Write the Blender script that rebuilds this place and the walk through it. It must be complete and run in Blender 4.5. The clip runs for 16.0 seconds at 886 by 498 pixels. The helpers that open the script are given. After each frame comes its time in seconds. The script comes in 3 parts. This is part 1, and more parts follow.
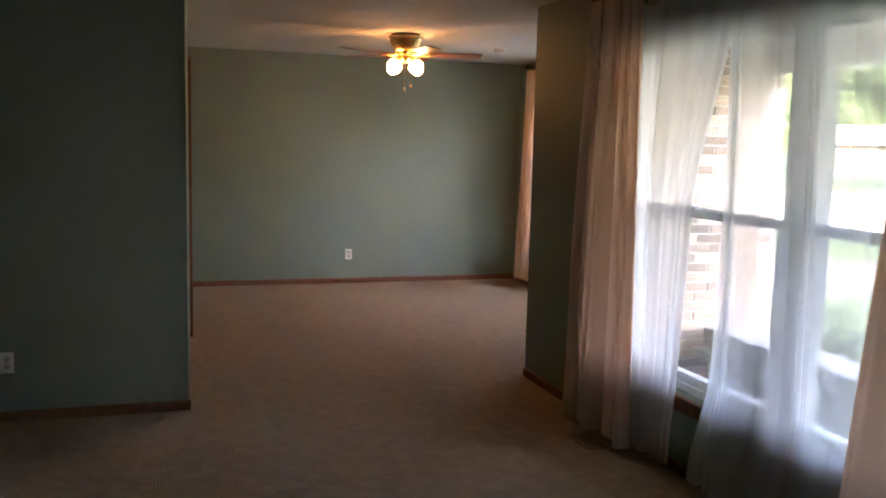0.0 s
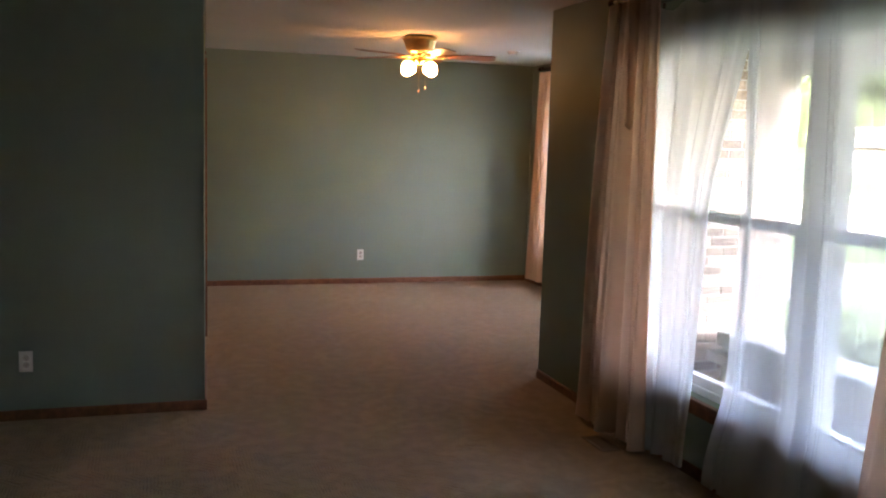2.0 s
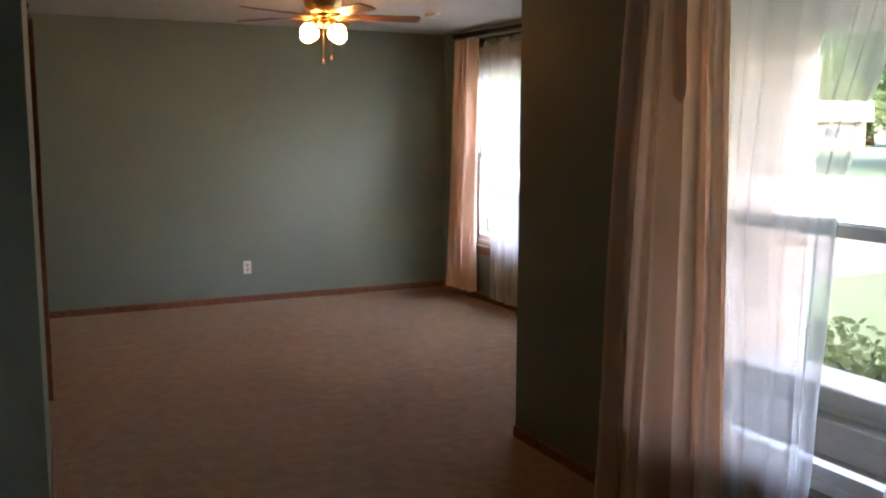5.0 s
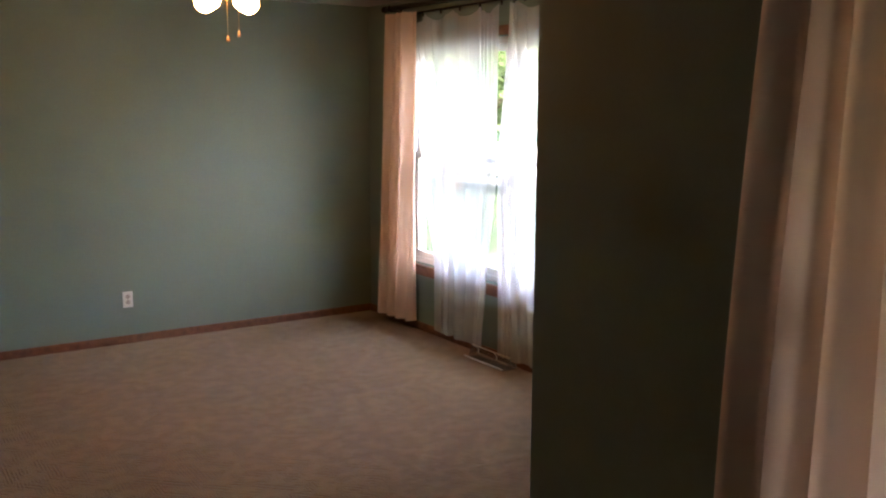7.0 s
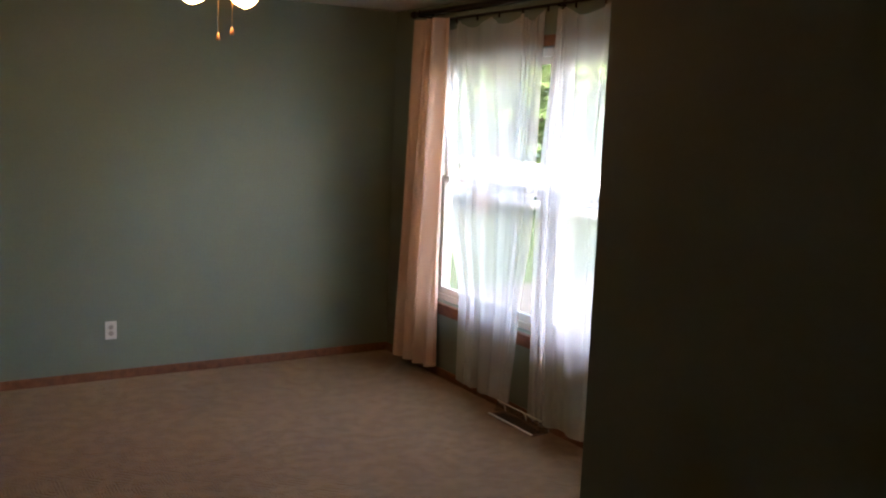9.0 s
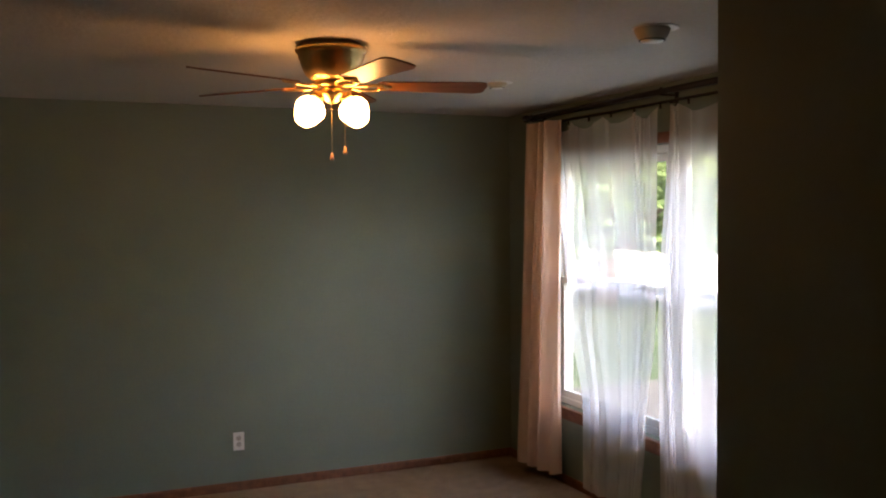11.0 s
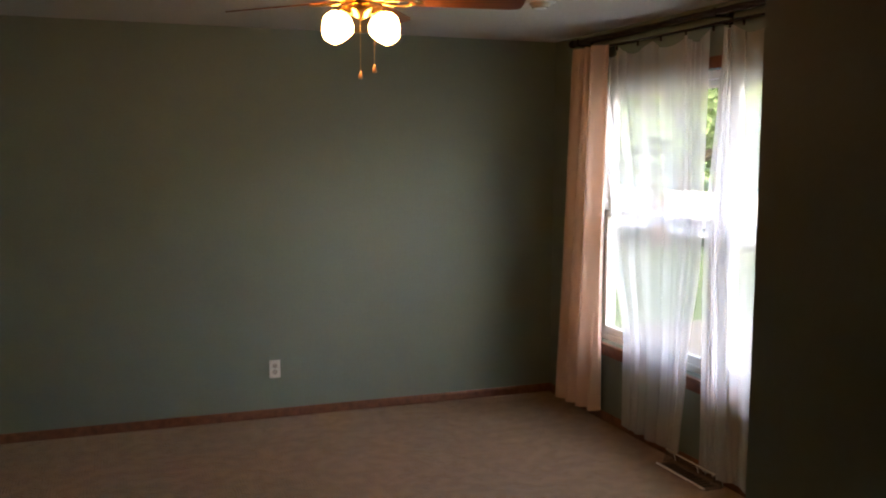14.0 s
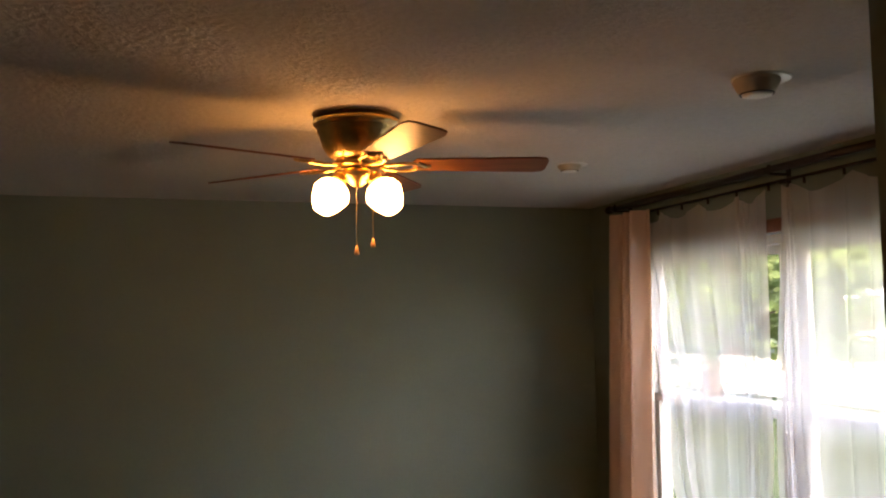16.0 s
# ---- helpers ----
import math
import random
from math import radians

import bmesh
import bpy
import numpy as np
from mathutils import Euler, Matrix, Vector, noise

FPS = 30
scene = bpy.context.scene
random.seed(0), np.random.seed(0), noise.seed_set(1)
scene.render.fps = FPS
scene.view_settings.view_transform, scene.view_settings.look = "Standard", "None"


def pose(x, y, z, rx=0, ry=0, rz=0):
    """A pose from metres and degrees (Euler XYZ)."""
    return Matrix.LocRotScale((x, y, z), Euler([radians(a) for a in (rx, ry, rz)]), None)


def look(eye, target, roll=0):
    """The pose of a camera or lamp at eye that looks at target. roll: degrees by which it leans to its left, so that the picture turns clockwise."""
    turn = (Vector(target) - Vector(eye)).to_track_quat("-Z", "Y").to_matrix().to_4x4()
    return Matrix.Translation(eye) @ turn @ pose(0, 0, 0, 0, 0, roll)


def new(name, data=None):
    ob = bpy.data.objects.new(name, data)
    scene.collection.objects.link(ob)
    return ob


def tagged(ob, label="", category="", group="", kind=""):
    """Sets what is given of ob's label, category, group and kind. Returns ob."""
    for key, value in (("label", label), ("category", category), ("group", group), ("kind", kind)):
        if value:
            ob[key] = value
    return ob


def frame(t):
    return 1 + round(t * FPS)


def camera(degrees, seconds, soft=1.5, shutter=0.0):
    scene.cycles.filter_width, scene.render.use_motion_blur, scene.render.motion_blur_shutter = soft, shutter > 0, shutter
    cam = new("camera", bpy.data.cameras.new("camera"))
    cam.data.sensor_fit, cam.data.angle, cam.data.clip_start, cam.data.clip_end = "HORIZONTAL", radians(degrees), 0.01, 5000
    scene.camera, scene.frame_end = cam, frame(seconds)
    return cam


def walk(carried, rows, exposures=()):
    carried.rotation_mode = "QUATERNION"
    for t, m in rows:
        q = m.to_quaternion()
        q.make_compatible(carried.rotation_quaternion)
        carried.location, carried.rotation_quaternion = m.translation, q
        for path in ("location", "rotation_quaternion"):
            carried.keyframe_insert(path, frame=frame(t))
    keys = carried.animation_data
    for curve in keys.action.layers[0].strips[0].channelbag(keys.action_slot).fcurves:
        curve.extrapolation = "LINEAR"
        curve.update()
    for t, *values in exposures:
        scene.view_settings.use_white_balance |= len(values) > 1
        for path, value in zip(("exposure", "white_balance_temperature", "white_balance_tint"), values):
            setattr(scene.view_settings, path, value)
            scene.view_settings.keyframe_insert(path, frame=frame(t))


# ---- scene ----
cam = camera(52.0, 16.0, soft=2.1)
PATH = [
    (0, (-0.23, -5.252, 1.569), (0.393, -3.367, 1.332), 1.4),
    (0.5, (-0.258, -5.263, 1.589), (0.364, -3.377, 1.352), 1.2),
    (1, (-0.264, -5.276, 1.592), (0.344, -3.385, 1.351), 1.4),
    (1.5, (-0.257, -5.274, 1.581), (0.351, -3.384, 1.34), 1.2),
    (2, (-0.282, -5.26, 1.584), (0.326, -3.369, 1.346), 1.7),
    (2.5, (-0.25, -5.167, 1.587), (0.381, -3.285, 1.348), 0.9),
    (3, (-0.153, -4.89, 1.591), (0.556, -3.043, 1.296), 0.8),
    (3.5, (-0.049, -4.599, 1.572), (0.67, -2.748, 1.335), 3.0),
    (4, (-0.128, -4.259, 1.592), (0.624, -2.424, 1.335), 2.4),
    (4.5, (-0.161, -3.942, 1.568), (0.652, -2.134, 1.307), 1.1),
    (7, (0.276, -2.08, 1.686), (1.363, -0.431, 1.371), 0.2),
    (7.5, (0.404, -1.858, 1.647), (1.502, -0.208, 1.379), -0.1),
    (8, (0.552, -1.647, 1.655), (1.665, -0.011, 1.363), -0.5),
    (8.2, (0.616, -1.563, 1.673), (1.737, 0.065, 1.367), 0.9),
    (10.3, (0.764, -1.358, 1.723), (1.644, 0.426, 1.515), 0.3),
    (10.5, (0.771, -1.355, 1.737), (1.631, 0.442, 1.559), -0.3),
    (11, (0.781, -1.389, 1.753), (1.581, 0.442, 1.675), -0.5),
    (11.5, (0.792, -1.398, 1.739), (1.514, 0.467, 1.753), -0.2),
    (12, (0.797, -1.399, 1.741), (1.496, 0.474, 1.768), -0.2),
    (12.5, (0.817, -1.401, 1.735), (1.512, 0.475, 1.748), -0.5),
    (13, (0.841, -1.395, 1.739), (1.537, 0.48, 1.73), -1.0),
    (13.5, (0.875, -1.375, 1.725), (1.567, 0.501, 1.672), -0.2),
    (14, (0.913, -1.292, 1.696), (1.602, 0.573, 1.482), 0.2),
    (14.5, (1.023, -1.014, 1.666), (1.631, 0.868, 1.367), 3.2),
    (15, (1.108, -0.782, 1.714), (1.71, 1.112, 1.489), -0.3),
    (15.5, (1.188, -0.782, 1.764), (1.834, 1.109, 1.861), -3.0),
    (16, (1.22, -0.76, 1.757), (1.821, 1.141, 1.912), -0.9),
]
walk(cam, [(t, look(eye, target, roll)) for t, eye, target, roll in PATH], [(0.0, 5.77, 6970, 20), (2.5, 6.00, 6920, 20), (3.0, 5.85, 6920, 20), (3.5, 5.67, 6920, 20), (4.7, 5.45, 6970, 20), (6.8, 5.54, 6920, 17), (8.2, 5.20, 6920, 15), (10.3, 4.67, 7420, 18), (12.0, 4.63, 7420, 18), (13.6, 4.75, 7420, 18), (14.0, 4.82, 7520, 17), (14.6, 5.03, 7720, 18), (15.1, 5.09, 7720, 18), (15.6, 4.63, 8120, 20), (16.0, 4.51, 8120, 20)])

# ---- world and light ----
world = bpy.data.worlds.new("world")
scene.world = world
world.use_nodes = True
wn = world.node_tree.nodes
sky = wn.new("ShaderNodeTexSky")
sky.sky_type = "NISHITA"
sky.sun_disc = False
sky.sun_elevation = radians(42)
sky.dust_density = 3.0
sky.sun_rotation = radians(187.6)
wn["Background"].inputs["Strength"].default_value = 0.15
world.node_tree.links.new(sky.outputs[0], wn["Background"].inputs["Color"])
sun_data = bpy.data.lights.new("sun", "SUN")
sun_data.energy = 0.5
sun_data.angle = radians(12)
sun_data.color = (1.0, 0.95, 0.87)
sun_lamp = new("sun", sun_data)
# the sun stands along the front wall, just behind its plane, so that no sunlight falls through the windows
sun_lamp.matrix_world = look((-4, -30, 27.25), (0, 0, 0))

# ---- materials ----


def noise_mat(name, color, rough=0.6, metal=0.0, scale=20.0, vary=0.12, bump=0.0, bump_scale=None, big=1.5, big_vary=0.08,
              transmission=0.0, sheen=0.0, random_vary=0.0, island=False, stretch=(1, 1, 1)):
    m = bpy.data.materials.new(name)
    m.use_nodes = True
    n, l = m.node_tree.nodes, m.node_tree.links
    b = n["Principled BSDF"]
    b.inputs["Roughness"].default_value = rough
    b.inputs["Metallic"].default_value = metal
    b.inputs["Transmission Weight"].default_value = transmission
    b.inputs["Sheen Weight"].default_value = sheen
    co = n.new("ShaderNodeTexCoord")
    mp = n.new("ShaderNodeMapping")
    mp.inputs["Scale"].default_value = stretch
    l.new(co.outputs["Object"], mp.inputs[0])
    t1 = n.new("ShaderNodeTexNoise")
    t1.inputs["Scale"].default_value = scale
    t1.inputs["Detail"].default_value = 4
    t2 = n.new("ShaderNodeTexNoise")
    t2.inputs["Scale"].default_value = big
    t2.inputs["Detail"].default_value = 3
    for t in (t1, t2):
        l.new(mp.outputs[0], t.inputs["Vector"])

    def ranged(src, amount):
        r = n.new("ShaderNodeMapRange")
        r.inputs["From Min"].default_value, r.inputs["From Max"].default_value = 0.3, 0.7
        r.inputs["To Min"].default_value, r.inputs["To Max"].default_value = 1 - amount, 1 + amount
        l.new(src, r.inputs["Value"])
        return r.outputs[0]
    mul = n.new("ShaderNodeMath")
    mul.operation = "MULTIPLY"
    l.new(ranged(t1.outputs["Fac"], vary), mul.inputs[0])
    l.new(ranged(t2.outputs["Fac"], big_vary), mul.inputs[1])
    out = mul.outputs[0]
    if random_vary:
        src = n.new("ShaderNodeNewGeometry").outputs["Random Per Island"] if island else n.new("ShaderNodeObjectInfo").outputs["Random"]
        r = n.new("ShaderNodeMapRange")
        r.inputs["To Min"].default_value, r.inputs["To Max"].default_value = 1 - random_vary, 1 + random_vary
        l.new(src, r.inputs["Value"])
        m2 = n.new("ShaderNodeMath")
        m2.operation = "MULTIPLY"
        l.new(out, m2.inputs[0])
        l.new(r.outputs[0], m2.inputs[1])
        out = m2.outputs[0]
    sc = n.new("ShaderNodeVectorMath")
    sc.operation = "SCALE"
    sc.inputs[0].default_value = color
    l.new(out, sc.inputs["Scale"])
    l.new(sc.outputs[0], b.inputs["Base Color"])
    if bump:
        t3 = n.new("ShaderNodeTexNoise")
        t3.inputs["Scale"].default_value = bump_scale or scale
        t3.inputs["Detail"].default_value = 3
        l.new(mp.outputs[0], t3.inputs["Vector"])
        bp = n.new("ShaderNodeBump")
        bp.inputs["Strength"].default_value = bump
        bp.inputs["Distance"].default_value = 0.01
        l.new(t3.outputs["Fac"], bp.inputs["Height"])
        l.new(bp.outputs[0], b.inputs["Normal"])
    return m


def carpet_mat():
    m = noise_mat("carpet", (0.34, 0.215, 0.115), 0.95, scale=170, vary=0.2, big=0.9, big_vary=0.07, sheen=0.2)
    n, l = m.node_tree.nodes, m.node_tree.links
    b = n["Principled BSDF"]
    mp = next(x for x in n if x.type == "MAPPING")

    def ribs(direction, scale):
        w = n.new("ShaderNodeTexWave")
        w.wave_type, w.bands_direction = "BANDS", direction
        w.inputs["Scale"].default_value = scale
        w.inputs["Distortion"].default_value = 1.6
        w.inputs["Detail"].default_value = 2
        w.inputs["Detail Scale"].default_value = 3.0
        l.new(mp.outputs[0], w.inputs["Vector"])
        return w.outputs["Fac"]

    def field(scale, lo, hi):
        t = n.new("ShaderNodeTexNoise")
        t.inputs["Scale"].default_value = scale
        t.inputs["Detail"].default_value = 2
        l.new(mp.outputs[0], t.inputs["Vector"])
        r = n.new("ShaderNodeMapRange")
        r.inputs["From Min"].default_value, r.inputs["From Max"].default_value = lo, hi
        l.new(t.outputs["Fac"], r.inputs["Value"])
        return r.outputs[0]

    def maths(op, a, b2):
        x = n.new("ShaderNodeMath")
        x.operation = op
        for k, v in enumerate((a, b2)):
            if isinstance(v, float):
                x.inputs[k].default_value = v
            else:
                l.new(v, x.inputs[k])
        return x.outputs[0]
    # cut and loop pile: patches of short ribbed rows in two directions between plain tufts
    mix = n.new("ShaderNodeMix")
    l.new(field(7.0, 0.47, 0.53), mix.inputs["Factor"])
    l.new(ribs("X", 20.0), mix.inputs["A"])
    l.new(ribs("DIAGONAL", 16.0), mix.inputs["B"])
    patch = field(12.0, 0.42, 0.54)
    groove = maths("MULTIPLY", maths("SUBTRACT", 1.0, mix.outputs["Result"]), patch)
    tuft = field(240.0, 0.3, 0.7)
    height = maths("SUBTRACT", maths("MULTIPLY", tuft, 0.5), groove)
    bp = n.new("ShaderNodeBump")
    bp.inputs["Strength"].default_value = 0.8
    bp.inputs["Distance"].default_value = 0.01
    l.new(height, bp.inputs["Height"])
    l.new(bp.outputs[0], b.inputs["Normal"])
    # shade in the pile grooves is put into the base colour, beside the bump
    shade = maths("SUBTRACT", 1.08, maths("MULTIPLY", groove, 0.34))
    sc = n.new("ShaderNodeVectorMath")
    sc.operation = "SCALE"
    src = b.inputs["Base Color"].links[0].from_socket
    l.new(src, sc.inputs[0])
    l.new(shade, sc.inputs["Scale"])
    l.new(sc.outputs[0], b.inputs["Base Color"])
    return m


def ceiling_mat():
    m = noise_mat("textured_ceiling", (0.60, 0.57, 0.525), 0.9, scale=60, vary=0.05, big=0.8, big_vary=0.04)
    n, l = m.node_tree.nodes, m.node_tree.links
    co = next(x for x in n if x.type == "MAPPING")
    v = n.new("ShaderNodeTexNoise")
    v.inputs["Scale"].default_value = 46
    v.inputs["Detail"].default_value = 5
    v.inputs["Roughness"].default_value = 0.65
    l.new(co.outputs[0], v.inputs["Vector"])
    ramp = n.new("ShaderNodeMapRange")
    ramp.inputs["From Min"].default_value, ramp.inputs["From Max"].default_value = 0.42, 0.62
    l.new(v.outputs["Fac"], ramp.inputs["Value"])
    bp = n.new("ShaderNodeBump")
    bp.inputs["Strength"].default_value = 0.6
    bp.inputs["Distance"].default_value = 0.008
    l.new(ramp.outputs[0], bp.inputs["Height"])
    l.new(bp.outputs[0], n["Principled BSDF"].inputs["Normal"])
    return m


def sheer_mat():
    m = bpy.data.materials.new("sheer_voile")
    m.use_nodes = True
    n, l = m.node_tree.nodes, m.node_tree.links
    n.remove(n["Principled BSDF"])
    d, tl, tp = n.new("ShaderNodeBsdfDiffuse"), n.new("ShaderNodeBsdfTranslucent"), n.new("ShaderNodeBsdfTransparent")
    for x in (d, tl):
        x.inputs["Color"].default_value = (0.95, 0.95, 0.96, 1)
    a = n.new("ShaderNodeMixShader")
    a.inputs[0].default_value = 0.46
    l.new(d.outputs[0], a.inputs[1])
    l.new(tl.outputs[0], a.inputs[2])
    co, t = n.new("ShaderNodeTexCoord"), n.new("ShaderNodeTexNoise")
    mp = n.new("ShaderNodeMapping")
    mp.inputs["Scale"].default_value = (1, 1, 0.08)
    t.inputs["Scale"].default_value = 6
    l.new(co.outputs["Object"], mp.inputs[0])
    l.new(mp.outputs[0], t.inputs["Vector"])
    r = n.new("ShaderNodeMapRange")
    r.inputs["From Min"].default_value, r.inputs["From Max"].default_value = 0.3, 0.7
    r.inputs["To Min"].default_value, r.inputs["To Max"].default_value = 0.42, 0.5
    l.new(t.outputs["Fac"], r.inputs["Value"])
    mix = n.new("ShaderNodeMixShader")
    l.new(r.outputs[0], mix.inputs[0])
    l.new(tp.outputs[0], mix.inputs[1])
    l.new(a.outputs[0], mix.inputs[2])
    l.new(mix.outputs[0], n["Material Output"].inputs[0])
    return m


def cloth_mat(name, color):
    m = bpy.data.materials.new(name)
    m.use_nodes = True
    n, l = m.node_tree.nodes, m.node_tree.links
    b = n["Principled BSDF"]
    b.inputs["Base Color"].default_value = (*color, 1)
    b.inputs["Roughness"].default_value = 0.85
    b.inputs["Sheen Weight"].default_value = 0.2
    tl = n.new("ShaderNodeBsdfTranslucent")
    tl.inputs["Color"].default_value = (color[0] * 0.95, color[1] * 0.77, color[2] * 0.63, 1)
    co, t = n.new("ShaderNodeTexCoord"), n.new("ShaderNodeTexNoise")
    t.inputs["Scale"].default_value = 240
    l.new(co.outputs["Object"], t.inputs["Vector"])
    bp = n.new("ShaderNodeBump")
    bp.inputs["Strength"].default_value = 0.15
    bp.inputs["Distance"].default_value = 0.002
    l.new(t.outputs["Fac"], bp.inputs["Height"])
    l.new(bp.outputs[0], b.inputs["Normal"])
    mix = n.new("ShaderNodeMixShader")
    mix.inputs[0].default_value = 0.23
    l.new(b.outputs[0], mix.inputs[1])
    l.new(tl.outputs[0], mix.inputs[2])
    l.new(mix.outputs[0], n["Material Output"].inputs[0])
    return m


def glass_mat():
    m = bpy.data.materials.new("window_glass")
    m.use_nodes = True
    b = m.node_tree.nodes["Principled BSDF"]
    b.inputs["Base Color"].default_value = (1, 1, 1, 1)
    b.inputs["Roughness"].default_value = 0.0
    b.inputs["IOR"].default_value = 1.1
    b.inputs["Transmission Weight"].default_value = 1.0
    return m


def screen_mat():
    m = bpy.data.materials.new("insect_screen")
    m.use_nodes = True
    n, l = m.node_tree.nodes, m.node_tree.links
    b = n["Principled BSDF"]
    b.inputs["Base Color"].default_value = (0.12, 0.12, 0.125, 1)
    tp, mix = n.new("ShaderNodeBsdfTransparent"), n.new("ShaderNodeMixShader")
    mix.inputs[0].default_value = 0.22
    l.new(tp.outputs[0], mix.inputs[1])
    l.new(b.outputs[0], mix.inputs[2])
    l.new(mix.outputs[0], n["Material Output"].inputs[0])
    return m


def clear_plastic_mat():
    m = bpy.data.materials.new("clear_plastic")
    m.use_nodes = True
    n, l = m.node_tree.nodes, m.node_tree.links
    b = n["Principled BSDF"]
    b.inputs["Base Color"].default_value = (0.7, 0.69, 0.66, 1)
    b.inputs["Roughness"].default_value = 0.2
    tp, mix, t, r = n.new("ShaderNodeBsdfTransparent"), n.new("ShaderNodeMixShader"), n.new("ShaderNodeTexNoise"), n.new("ShaderNodeMapRange")
    t.inputs["Scale"].default_value = 30
    r.inputs["To Min"].default_value, r.inputs["To Max"].default_value = 0.18, 0.4
    l.new(t.outputs["Fac"], r.inputs["Value"])
    l.new(r.outputs[0], mix.inputs[0])
    l.new(tp.outputs[0], mix.inputs[1])
    l.new(b.outputs[0], mix.inputs[2])
    l.new(mix.outputs[0], n["Material Output"].inputs[0])
    return m


def glow_mat(name, color, strength):
    m = bpy.data.materials.new(name)
    m.use_nodes = True
    b = m.node_tree.nodes["Principled BSDF"]
    b.inputs["Base Color"].default_value = (0.9, 0.88, 0.82, 1)
    b.inputs["Emission Color"].default_value = (*color, 1)
    b.inputs["Emission Strength"].default_value = strength
    return m


def leaf_mat(name, color):
    m = noise_mat(name, color, 0.85, scale=3, vary=0.2, random_vary=0.4, island=True)
    n, l = m.node_tree.nodes, m.node_tree.links
    b = n["Principled BSDF"]
    tl, mix = n.new("ShaderNodeBsdfTranslucent"), n.new("ShaderNodeMixShader")
    tl.inputs["Color"].default_value = (color[0] * 1.1, color[1] * 1.2, color[2], 1)
    mix.inputs[0].default_value = 0.5
    l.new(b.outputs[0], mix.inputs[1])
    l.new(tl.outputs[0], mix.inputs[2])
    l.new(mix.outputs[0], n["Material Output"].inputs[0])
    return m


M_WALL = noise_mat("grey_green_paint", (0.185, 0.234, 0.192), 0.62, scale=90, vary=0.03, bump=0.12, bump_scale=220, big=1.1, big_vary=0.05)
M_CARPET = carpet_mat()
M_CEIL = ceiling_mat()
M_WOOD = noise_mat("stained_oak_trim", (0.185, 0.07, 0.027), 0.42, scale=26, vary=0.28, bump=0.08, bump_scale=90)
M_DARKWOOD = noise_mat("walnut_blade", (0.20, 0.075, 0.028), 0.4, scale=18, vary=0.3, stretch=(0.3, 4, 4))
M_BRASS = noise_mat("antique_brass", (0.66, 0.46, 0.20), 0.3, metal=1.0, scale=30, vary=0.1)
M_PULL = noise_mat("light_wood_knob", (0.62, 0.36, 0.17), 0.5, scale=60, vary=0.15)
M_BRONZE = noise_mat("dark_bronze_rod", (0.045, 0.032, 0.028), 0.38, metal=0.6, scale=40, vary=0.15)
M_TANMETAL = noise_mat("tan_metal", (0.20, 0.135, 0.09), 0.5, metal=0.2, scale=30, vary=0.1)
M_PORCH = noise_mat("pale_porch_concrete", (0.50, 0.485, 0.455), 0.9, scale=25, vary=0.15, bump=0.2)
M_WHITE = noise_mat("white_vinyl", (0.78, 0.78, 0.76), 0.4, scale=15, vary=0.03)
M_PLATE = noise_mat("white_plastic", (0.74, 0.73, 0.69), 0.35, scale=20, vary=0.03)
M_RECEPT = noise_mat("ivory_receptacle", (0.50, 0.46, 0.42), 0.4, scale=20, vary=0.03)
M_TANPLASTIC = noise_mat("aged_plastic", (0.46, 0.41, 0.33), 0.5, scale=30, vary=0.05)
M_SLOT = noise_mat("dark_slot", (0.03, 0.03, 0.03), 0.6, vary=0.05)
M_SHEER = sheer_mat()
M_CLOTH = cloth_mat("beige_cotton", (0.79, 0.60, 0.48))
M_GLASS = glass_mat()
M_SCREEN = screen_mat()
M_CLEAR = clear_plastic_mat()
M_GLOBE = glow_mat("lit_frosted_glass", (1.0, 0.49, 0.165), 1.65)
M_BRICK = noise_mat("buff_brick", (0.36, 0.285, 0.225), 0.85, scale=45, vary=0.2, bump=0.4, bump_scale=120, random_vary=0.42)
M_MORTAR = noise_mat("mortar", (0.52, 0.49, 0.44), 0.95, scale=80, vary=0.15, bump=0.4)
M_CONC = noise_mat("pale_concrete", (0.38, 0.37, 0.345), 0.9, scale=25, vary=0.12, bump=0.2, big=0.5, big_vary=0.12)
M_ROAD = noise_mat("worn_asphalt", (0.06, 0.06, 0.056), 0.92, scale=30, vary=0.2, big=0.2, big_vary=0.15)
M_GRASS = noise_mat("lawn_grass", (0.036, 0.054, 0.027), 0.9, scale=9, vary=0.35, bump=0.6, bump_scale=60, big=0.25, big_vary=0.2)
M_BARK = noise_mat("bark", (0.10, 0.075, 0.055), 0.9, scale=14, vary=0.35, bump=0.6, bump_scale=18, stretch=(1, 1, 0.25))
M_LEAF = leaf_mat("maple_leaves", (0.095, 0.135, 0.058))
M_LEAF2 = leaf_mat("shrub_leaves", (0.04, 0.06, 0.026))
M_SOFFIT = noise_mat("soffit_paint", (0.78, 0.77, 0.74), 0.6, scale=20, vary=0.04)
M_SIDING = noise_mat("tan_brick_siding", (0.24, 0.19, 0.15), 0.8, scale=12, vary=0.08)
M_SHINGLE = noise_mat("grey_shingles", (0.30, 0.28, 0.26), 0.9, scale=8, vary=0.2)
M_PANEDARK = noise_mat("dark_window_pane", (0.05, 0.06, 0.07), 0.08, vary=0.05)

for dull in (M_GRASS, M_ROAD, M_CONC, M_PORCH, M_LEAF, M_LEAF2, M_CARPET, M_CEIL):
    dull.node_tree.nodes["Principled BSDF"].inputs["Specular IOR Level"].default_value = 0.12

# ---- mesh helpers ----


